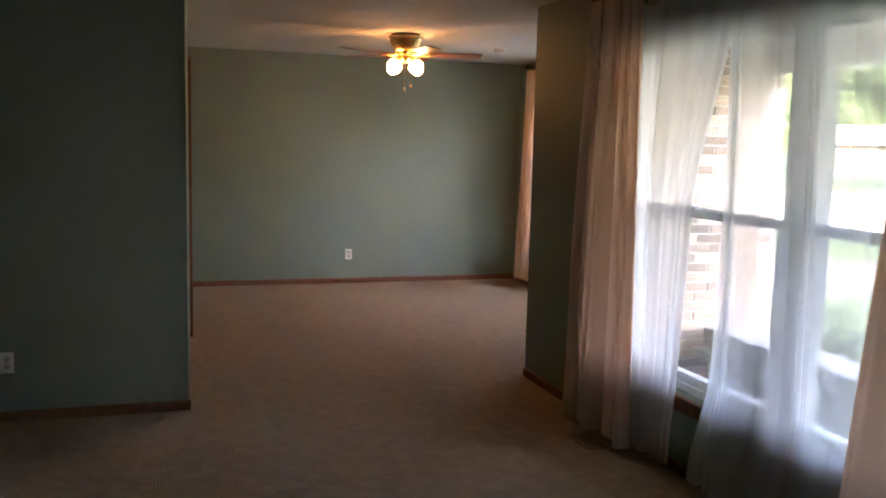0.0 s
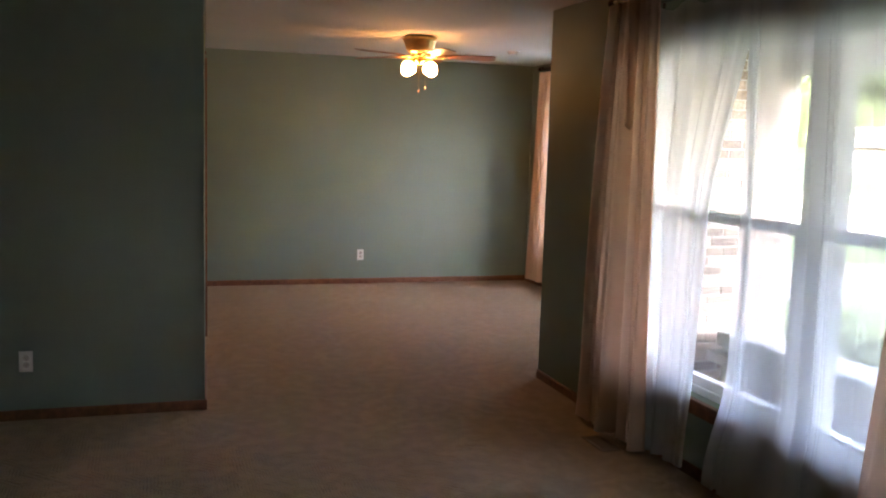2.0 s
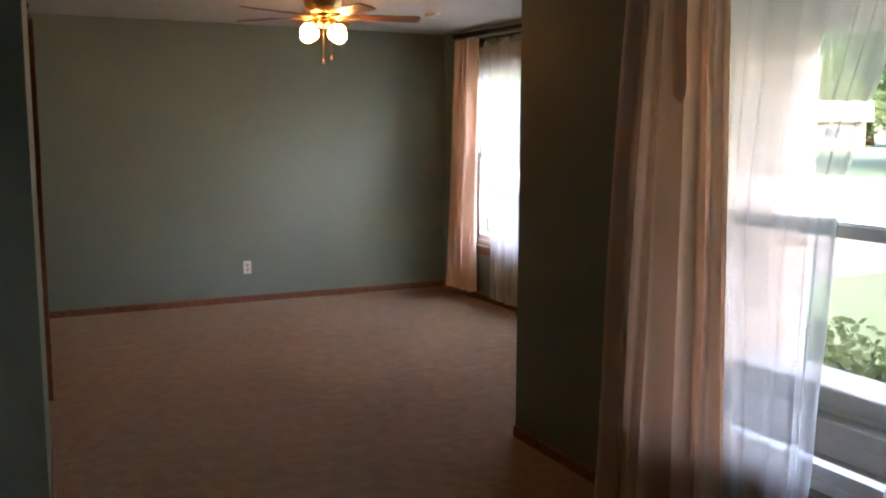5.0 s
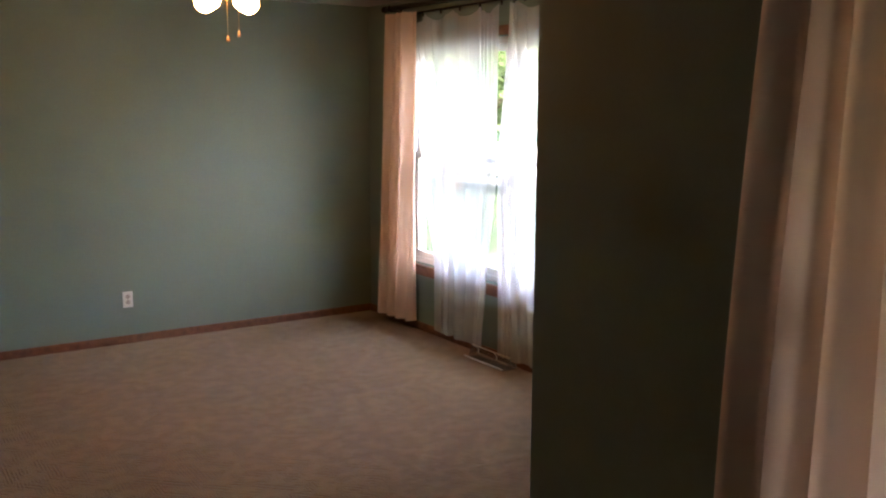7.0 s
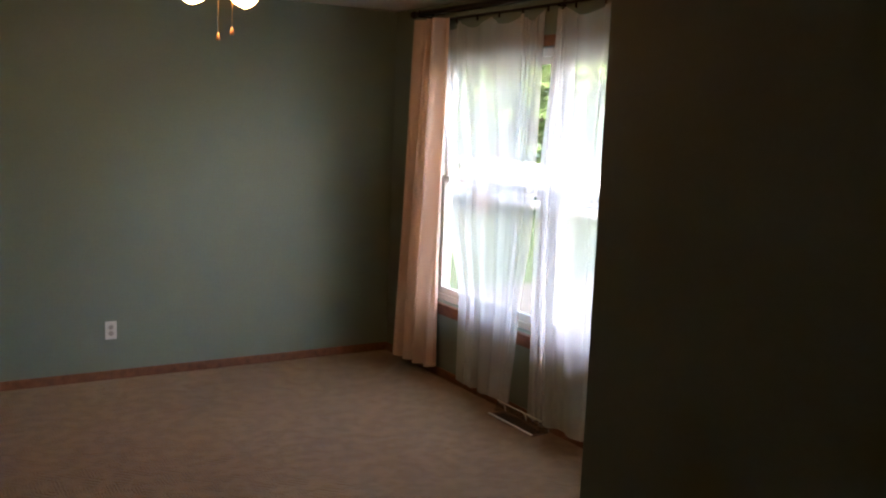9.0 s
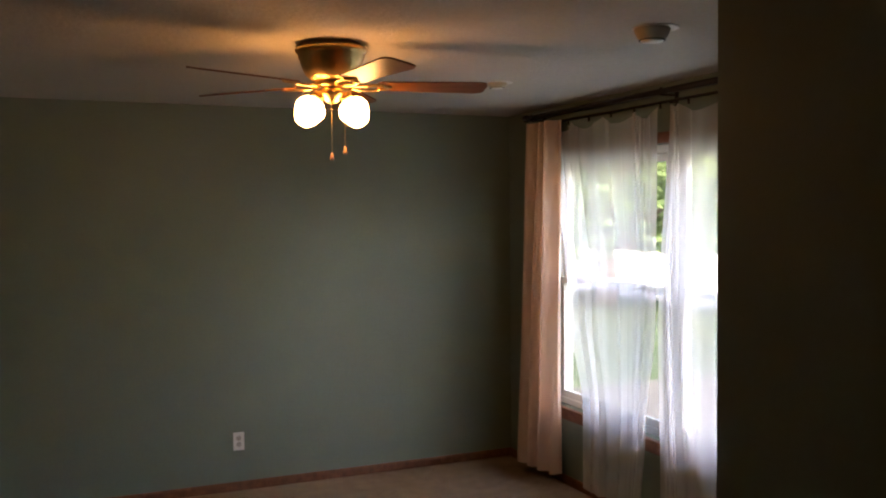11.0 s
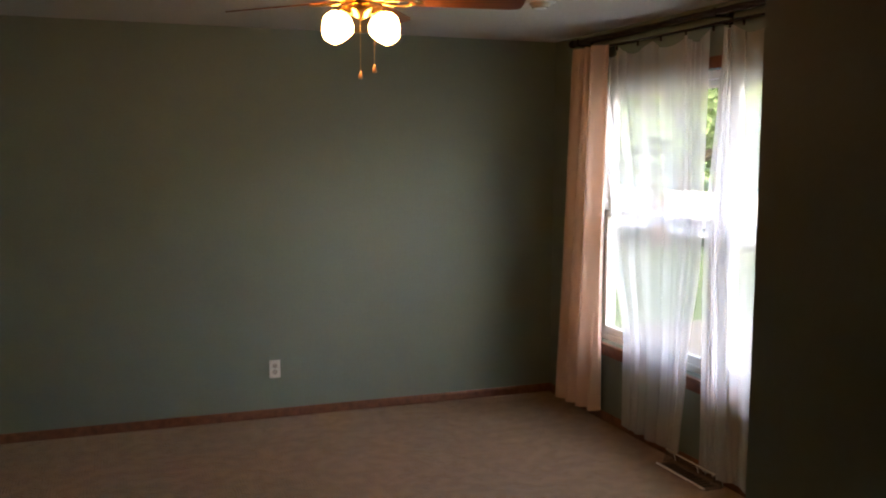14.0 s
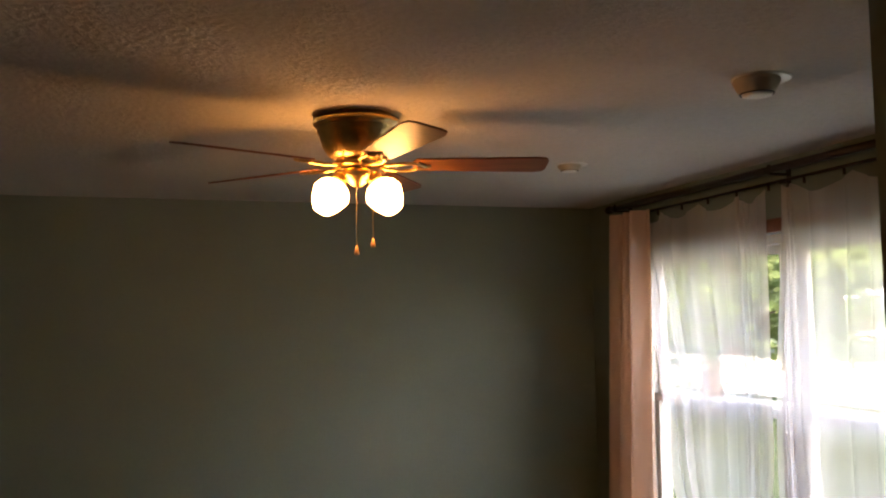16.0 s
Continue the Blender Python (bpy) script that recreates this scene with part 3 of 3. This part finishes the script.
for k, ang in enumerate((0, 180)):
    rot = Matrix.Rotation(radians(ang), 4, "Z")
    arm = part("lamp_arm", tube([rot @ Vector(p) for p in ((0.03, 0, -0.195), (0.045, 0, -0.190), (0.056, 0, -0.195), (0.058, 0, -0.205))], 0.008, 10), M_BRASS, fan, smooth=True)
    mm = rot @ Matrix.Translation((0.05, 0, -0.2)) @ Matrix.Scale(0.95, 4) @ Matrix.Rotation(radians(-31), 4, "Y")
    part("socket_cup", lathe([(0, 0.006), (0.024, 0.004), (0.028, -0.012), (0.027, -0.026), (0, -0.026)], 20, mm), M_BRASS, arm, smooth=True)
    part("globe", lathe([(0, -0.027), (0.026, -0.027), (0.040, -0.033), (0.055, -0.046), (0.063, -0.062), (0.067, -0.076), (0.063, -0.092), (0.054, -0.116), (0.040, -0.138), (0.029, -0.150), (0.014, -0.155), (0, -0.156)], 28, mm), M_GLOBE, arm, "lit frosted glass globe", smooth=True)
for cx, cy, zt in ((-0.004, -0.03, -0.468), (0.05, -0.02, -0.443)):
    bm = tube([(cx * 0.5, cy, -0.218), (cx, cy, -0.245), (cx, cy, zt + 0.03)], 0.0014, 6)
    ch = part("pull_chain", bm, M_BRASS, fan)
    part("pull_knob", lathe([(0, 0.03), (0.003, 0.03), (0.006, 0.018), (0.009, 0.006), (0.006, 0.0), (0, -0.001)], 12, Matrix.Translation((cx, cy, zt))), M_PULL, ch, "small wooden pull knob", smooth=True)

# ---- fixtures ----


def outlet(at, rz, label):
    o = thing("wall_outlet", at, label, "outlet", rz=rz)
    part("cover_plate", box((-0.035, -0.006, -0.0575), (0.035, 0.0, 0.0575), 0.002), M_PLATE, o)
    for s in (-1, 1):
        r = part("receptacle", lathe([(0, 0.0075), (0.0155, 0.0075), (0.017, 0.006), (0.017, 0.0)], 20, Matrix.Translation((0, 0, s * 0.0195)) @ Matrix.Rotation(math.pi / 2, 4, "X")), M_RECEPT, o, "ivory receptacle face")
        bm = bmesh.new()
        for dx in (-0.006, 0.006):
            box((dx - 0.0012, -0.0085, s * 0.0195 + 0.0), (dx + 0.0012, -0.0076, s * 0.0195 + 0.008), bm=bm)
        box((-0.0025, -0.0085, s * 0.0195 - 0.009), (0.0025, -0.0076, s * 0.0195 - 0.005), bm=bm)
        part("slots", bm, M_SLOT, r)
    part("screw", lathe([(0, 0.0075), (0.003, 0.007), (0.0035, 0.006)], 10, Matrix.Rotation(math.pi / 2, 4, "X")), M_PLATE, o)
    return o


outlet((1.875, YF - 0.0005, 0.315), 0, "white duplex wall outlet on the far wall")
outlet((-0.945, 0.0095, 0.325), 0, "white duplex wall outlet on the partition")
outlet((XP - 0.0005, -0.46, 0.335), 90, "white duplex wall outlet half behind the curtain")


def detector(at, k, tall, label):
    """A round ceiling detector: a thin plate set a little off the body, a tapered body with a slot ring, a pale cap."""
    d = thing("smoke_detector", at, label, "smoke detector")
    part("mounting_plate", lathe([(0, 0), (0.084 * k, 0), (0.085 * k, -0.003 * tall), (0.082 * k, -0.006 * tall), (0, -0.006 * tall)], 32, Matrix.Translation((0.022 * k, 0.008 * k, 0))), M_PLATE, d, smooth=False)
    part("body", lathe([(0, -0.006 * tall), (0.064 * k, -0.006 * tall), (0.067 * k, -0.010 * tall), (0.066 * k, -0.018 * tall), (0.058 * k, -0.036 * tall), (0.051 * k, -0.047 * tall), (0.046 * k, -0.049 * tall), (0, -0.049 * tall)], 32), M_TANPLASTIC, d, "yellowed plastic detector body", smooth=True)
    part("slot_ring", lathe([(0.047 * k, -0.0485 * tall), (0.050 * k, -0.0488 * tall), (0.049 * k, -0.0515 * tall), (0.044 * k, -0.0515 * tall)], 32), M_SLOT, d, "dark vent ring")
    part("cap", lathe([(0, -0.0495 * tall), (0.043 * k, -0.0495 * tall), (0.041 * k, -0.055 * tall), (0.02 * k, -0.058 * tall), (0, -0.058 * tall)], 28), M_PLATE, d, "pale round cap", smooth=True)
    return d


detector((2.865, 1.42, H), 1.0, 1.0, "off-white round smoke detector on a ceiling plate")
detector((2.975, 2.90, H), 0.8, 0.6, "small off-white round ceiling detector")


def register(at, rz, length, mat, label):
    r = thing("floor_register", at, label, "floor vent", rz=rz)
    bm = bmesh.new()
    w = 0.055
    box((-w, -length / 2, 0.0), (-w + 0.018, length / 2, 0.006), bm=bm)
    box((w - 0.018, -length / 2, 0.0), (w, length / 2, 0.006), bm=bm)
    box((-w + 0.018, -length / 2, 0.0), (w - 0.018, -length / 2 + 0.018, 0.006), bm=bm)
    box((-w + 0.018, length / 2 - 0.018, 0.0), (w - 0.018, length / 2, 0.006), bm=bm)
    part("frame", bm, mat, r)
    # no hole in the floor: a thin near-black sheet gives the duct's shade
    part("duct", box((-w + 0.018, -length / 2 + 0.018, 0.0005), (w - 0.018, length / 2 - 0.018, 0.0015)), M_SLOT, r, "dark sheet in place of the shaded duct opening")
    n = 12
    for i in range(n):
        y = -length / 2 + 0.03 + (length - 0.06) * i / (n - 1)
        part("slat", box((-w + 0.018, y - 0.004, 0.0018), (w - 0.018, y + 0.004, 0.005)), mat, r)
    return r


register((3.735, 2.60, 0.0), 0, 0.42, M_TANMETAL, "brown metal floor register under the air deflector")
register((1.985, -1.06, 0.0), 0, 0.24, M_TANMETAL, "brown metal floor register set in the carpet")


def air_deflector(at, length, label):
    """A curved plastic hood standing open to the room over a floor register."""
    d = thing("air_deflector", at, label, "air deflector")
    h = length / 2
    arc = [(0.05 - 0.085 * (1 - math.cos(a)), 0.075 * math.sin(a)) for a in (radians(9 * i) for i in range(9))]
    bm = bmesh.new()
    for y0, y1 in ((-h, h),):
        rows_v = []
        for off in (0.0, 0.003):
            rows_v.append([[bm.verts.new((x - off * 0.3, y, z - off + 0.0035)) for x, z in arc] for y in (y0, y1)])
        for lay in rows_v:
            for i in range(len(arc) - 1):
                bm.faces.new((lay[0][i], lay[0][i + 1], lay[1][i + 1], lay[1][i]))
    part("hood", bm, M_CLEAR, d, "clear plastic hood", smooth=True)
    part("lip", tube([(arc[-1][0], -h, arc[-1][1] + 0.002), (arc[-1][0], h, arc[-1][1] + 0.002)], 0.004, 8), M_PLATE, d, smooth=True)
    for y in (-h + 0.004, 0.0, h - 0.004):
        part("rib", tube([(x - 0.002, y, z + 0.004) for x, z in arc], 0.003, 6), M_PLATE, d, smooth=True)
    for y in (-h, h):
        bm = bmesh.new()
        for yy in (y - 0.0015, y + 0.0015):
            bm.faces.new([bm.verts.new((x, yy, z)) for x, z in arc] + [bm.verts.new((-0.03, yy, 0.006))])
        part("end_cap", bm, M_CLEAR, d)
    part("front_strip", box((-0.075, -h, 0.0), (-0.062, h, 0.008), 0.002), M_PLATE, d)
    return d


air_deflector((3.745, 2.60, 0.006), 0.42, "clear plastic air deflector with white edges over the register")

# ---- outside ----
structure("ground", box((-260, -260, -0.62), (420, 260, -0.52)), M_GRASS, "wide mown green lawn", "lawn")
structure("porch_floor", box((XPO, -4.9, -0.15), (3.72, YPO + 0.012, -0.02)), M_PORCH, "pale concrete porch slab", "porch")
bm = box((XPO, -4.9, 2.30), (4.2, YPO, 2.36))
structure("porch_soffit", bm, M_SOFFIT, "pale painted porch ceiling", "porch ceiling")
structure("porch_beam", box((3.98, -4.9, 2.09), (4.12, YPO, 2.298), 0.01), M_SOFFIT, "pale painted porch beam", "beam")
# unseen wall, added to cut the sky light reaching window_1 and the partition
structure("wall_wing", box((XPO, -5.2, -0.5), (5.8, -4.9, 3.1)), M_BRICK, "unseen brick wall added to block sky light along the porch", "wall")
structure("house_eave", box((XWO, YPO + 0.002, 2.36), (4.5, YF + 0.6, 2.46)), M_SOFFIT, "pale painted roof overhang", "eave")
pw = thing("porch_wall", (3.5, -3.2, -0.15), "low brick porch wall with a pale stone cap", "low wall")
part("wall_core", box((-0.08, -1.68, -0.37), (0.16, 3.15, 0.40)), M_MORTAR, pw)
part("cap", box((-0.12, -1.68, 0.402), (0.20, 3.17, 0.50), 0.012), M_CONC, pw, "pale stone cap")
part("ledge", box((-0.2, -1.68, 0.30), (-0.082, 3.17, 0.37), 0.01), M_CONC, pw, "pale stone ledge")
structure("driveway", box((4.6, 5.2, -0.519), (15.2, 8.6, -0.506)), M_ROAD, "worn grey driveway down to the street", "driveway")
structure("road", box((17.5, -200, -0.519), (32, 200, -0.50)), M_CONC, "wide sunlit pale concrete street", "road")
structure("pavement", box((15.2, -200, -0.519), (16.4, 200, -0.46)), M_CONC, "pale concrete pavement along the street", "pavement")


def tree(at, height, crown, seed, label, leaves=2600, leaf=1.0):
    rnd = random.Random(seed)
    t = thing("tree", at, label, "tree", "trees by the street")
    limbs = bmesh.new()
    fork = height * 0.2
    tube([(0, 0, -0.1), (0.03, 0.02, fork * 0.5), (0.0, 0.05, fork), (0.1, 0, height * 0.6)], [height * 0.035, height * 0.027, height * 0.022, height * 0.01], 10, limbs)
    tips = []
    for i in range(9):
        a = 2 * math.pi * i / 9 + rnd.uniform(-0.3, 0.3)
        r = crown * rnd.uniform(0.45, 0.85)
        z = height * rnd.uniform(0.26, 0.9)
        tube([(0, 0.03, fork * rnd.uniform(0.8, 1.3)), (r * 0.4 * math.cos(a), r * 0.4 * math.sin(a), z * 0.72), (r * math.cos(a), r * math.sin(a), z)], [height * 0.012, height * 0.008, height * 0.003], 6, limbs)
        tips.append((r * math.cos(a), r * math.sin(a), z))
    tips += [(rnd.uniform(-0.3, 0.3) * crown, rnd.uniform(-0.3, 0.3) * crown, height * rnd.uniform(0.75, 0.98)) for _ in range(7)]
    part("trunk", limbs, M_BARK, t, smooth=True)
    vs, fs = [], []
    for k in range(leaves):
        c = Vector(rnd.choice(tips))
        d = Vector((rnd.gauss(0, 1), rnd.gauss(0, 1), rnd.gauss(0, 0.75)))
        p = c + d * crown * 0.20
        s = leaf * height * rnd.uniform(0.02, 0.043)
        u = Vector((rnd.gauss(0, 1), rnd.gauss(0, 1), rnd.gauss(0, 0.5))).normalized()
        w = u.orthogonal().normalized()
        i = len(vs)
        vs += [p - u * s, p + w * s * 0.6, p + u * s, p - w * s * 0.6 + Vector((0, 0, s * 0.2))]
        fs.append((i, i + 1, i + 2, i + 3))
    me = bpy.data.meshes.new("crown")
    me.from_pydata([tuple(v) for v in vs], [], fs)
    me.materials.append(M_LEAF)
    ob = new("crown", me)
    ob.parent = t
    return t


rows_of_trees = [(13.4, 17.5, 9.0, 4.0)]
for k in range(18):
    a = radians(-24 + 7.2 * k)
    if not 34 < -24 + 7.2 * k < 49:
        d = 40 + 7 * (k % 3)
        rows_of_trees.append((2 + d * math.cos(a), d * math.sin(a), 13.5 + (k * 5) % 4, 6.6))
for k in range(7):
    a = radians(28 + 5 * k)
    rows_of_trees.append((2 + 112 * math.cos(a), 112 * math.sin(a), 25 + k % 3, 11))
for k in range(9):
    a = radians(29 + 3.4 * k)
    rows_of_trees.append((2 + 104 * math.cos(a), 104 * math.sin(a), 10.5 + k % 3, 6.5))
for i, (x, y, hgt, cr) in enumerate(rows_of_trees):
    tree((x, y, -0.52), hgt, cr, 30 + i, "tall leafy green shade tree on the lawn", 16000 if i else 26000, 0.5 if i else 0.42)


def shrub(at, r, seed):
    rnd = random.Random(seed)
    vs, fs = [], []
    for k in range(2200):
        d = Vector((rnd.gauss(0, 1), rnd.gauss(0, 1), rnd.gauss(0, 1))).normalized() * r * rnd.uniform(0.6, 1.05)
        p = Vector((d.x, d.y, abs(d.z) * 1.3))
        s = rnd.uniform(0.02, 0.05)
        u = Vector((rnd.gauss(0, 1), rnd.gauss(0, 1), rnd.gauss(0, 1))).normalized()
        w = u.orthogonal().normalized()
        i = len(vs)
        vs += [p - u * s, p + w * s * 0.6, p + u * s, p - w * s * 0.6]
        fs.append((i, i + 1, i + 2, i + 3))
    me = bpy.data.meshes.new("shrub")
    me.from_pydata([tuple(v) for v in vs], [], fs)
    me.materials.append(M_LEAF2)
    ob = new("shrub", me)
    ob.location = at
    return tagged(ob, "rounded dark green leafy shrub by the porch", "shrub", "shrubs by the porch")


for i, (x, y, r) in enumerate(((4.75, -0.25, 0.60), (4.85, 0.65, 0.64), (4.75, 1.55, 0.58))):
    shrub((x, y, -0.52), r, 60 + i)


def house(at, rz, label):
    h = thing("house", at, label, "house", rz=rz)
    part("wall", box((-4, -8, 0), (4, 8, 2.6)), M_SIDING, h)
    bm = bmesh.new()
    pts = [(-4.6, 2.6), (4.6, 2.6), (0, 4.4)]
    a = [bm.verts.new((x, -8.6, z)) for x, z in pts]
    b = [bm.verts.new((x, 8.6, z)) for x, z in pts]
    bm.faces.new(a)
    bm.faces.new(b)
    for i in range(3):
        bm.faces.new((a[i], a[(i + 1) % 3], b[(i + 1) % 3], b[i]))
    part("roof", bm, M_SHINGLE, h, "pale weathered shingle roof")
    for y in (-5.5, -2.5, 4.5):
        w = part("window", box((-4.05, y - 0.8, 0.9), (-3.99, y + 0.8, 2.1)), M_WHITE, h)
        part("pane", box((-4.07, y - 0.7, 1.0), (-4.052, y + 0.7, 2.0)), M_PANEDARK, w)
    part("door", box((-4.05, 0.6, 0.1), (-3.99, 1.6, 2.1)), M_DARKWOOD, h)
    return h


house((66, 60, -0.52), 40, "low tan ranch house across the street")

# ---- brick veneer of the projecting side wall, each brick on its own ----
side = tagged(part("wall_brick_side", box((XPO, YPO - 0.007, -0.52), (XWO - 0.004, YPO + 0.088, 2.3)), M_MORTAR), "buff brick veneer with pale mortar joints", "brick wall", kind="structure")
BL, BH, JT = 0.194, 0.057, 0.0095


def brick_mesh(length):
    return mesh_of(box((-length / 2, -0.012, -BH / 2), (length / 2, 0.012, BH / 2), 0.003), "brick", M_BRICK)


full, half = brick_mesh(BL), brick_mesh(BL / 2 - JT / 2)
z, row = -0.05, 0
while z < 2.26:
    x = XPO + (0 if row % 2 == 0 else BL / 2 + JT / 2)
    if row % 2:
        b = new("brick", half)
        b.parent, b.location = side, (XPO + BL / 4 - JT / 4, YPO, z)
    while x + BL < XWO + 0.02:
        b = new("brick", full)
        b.parent = side
        b.location = (x + BL / 2, YPO + random.uniform(-0.002, 0.002), z)
        x += BL + JT
    z += BH + JT
    row += 1
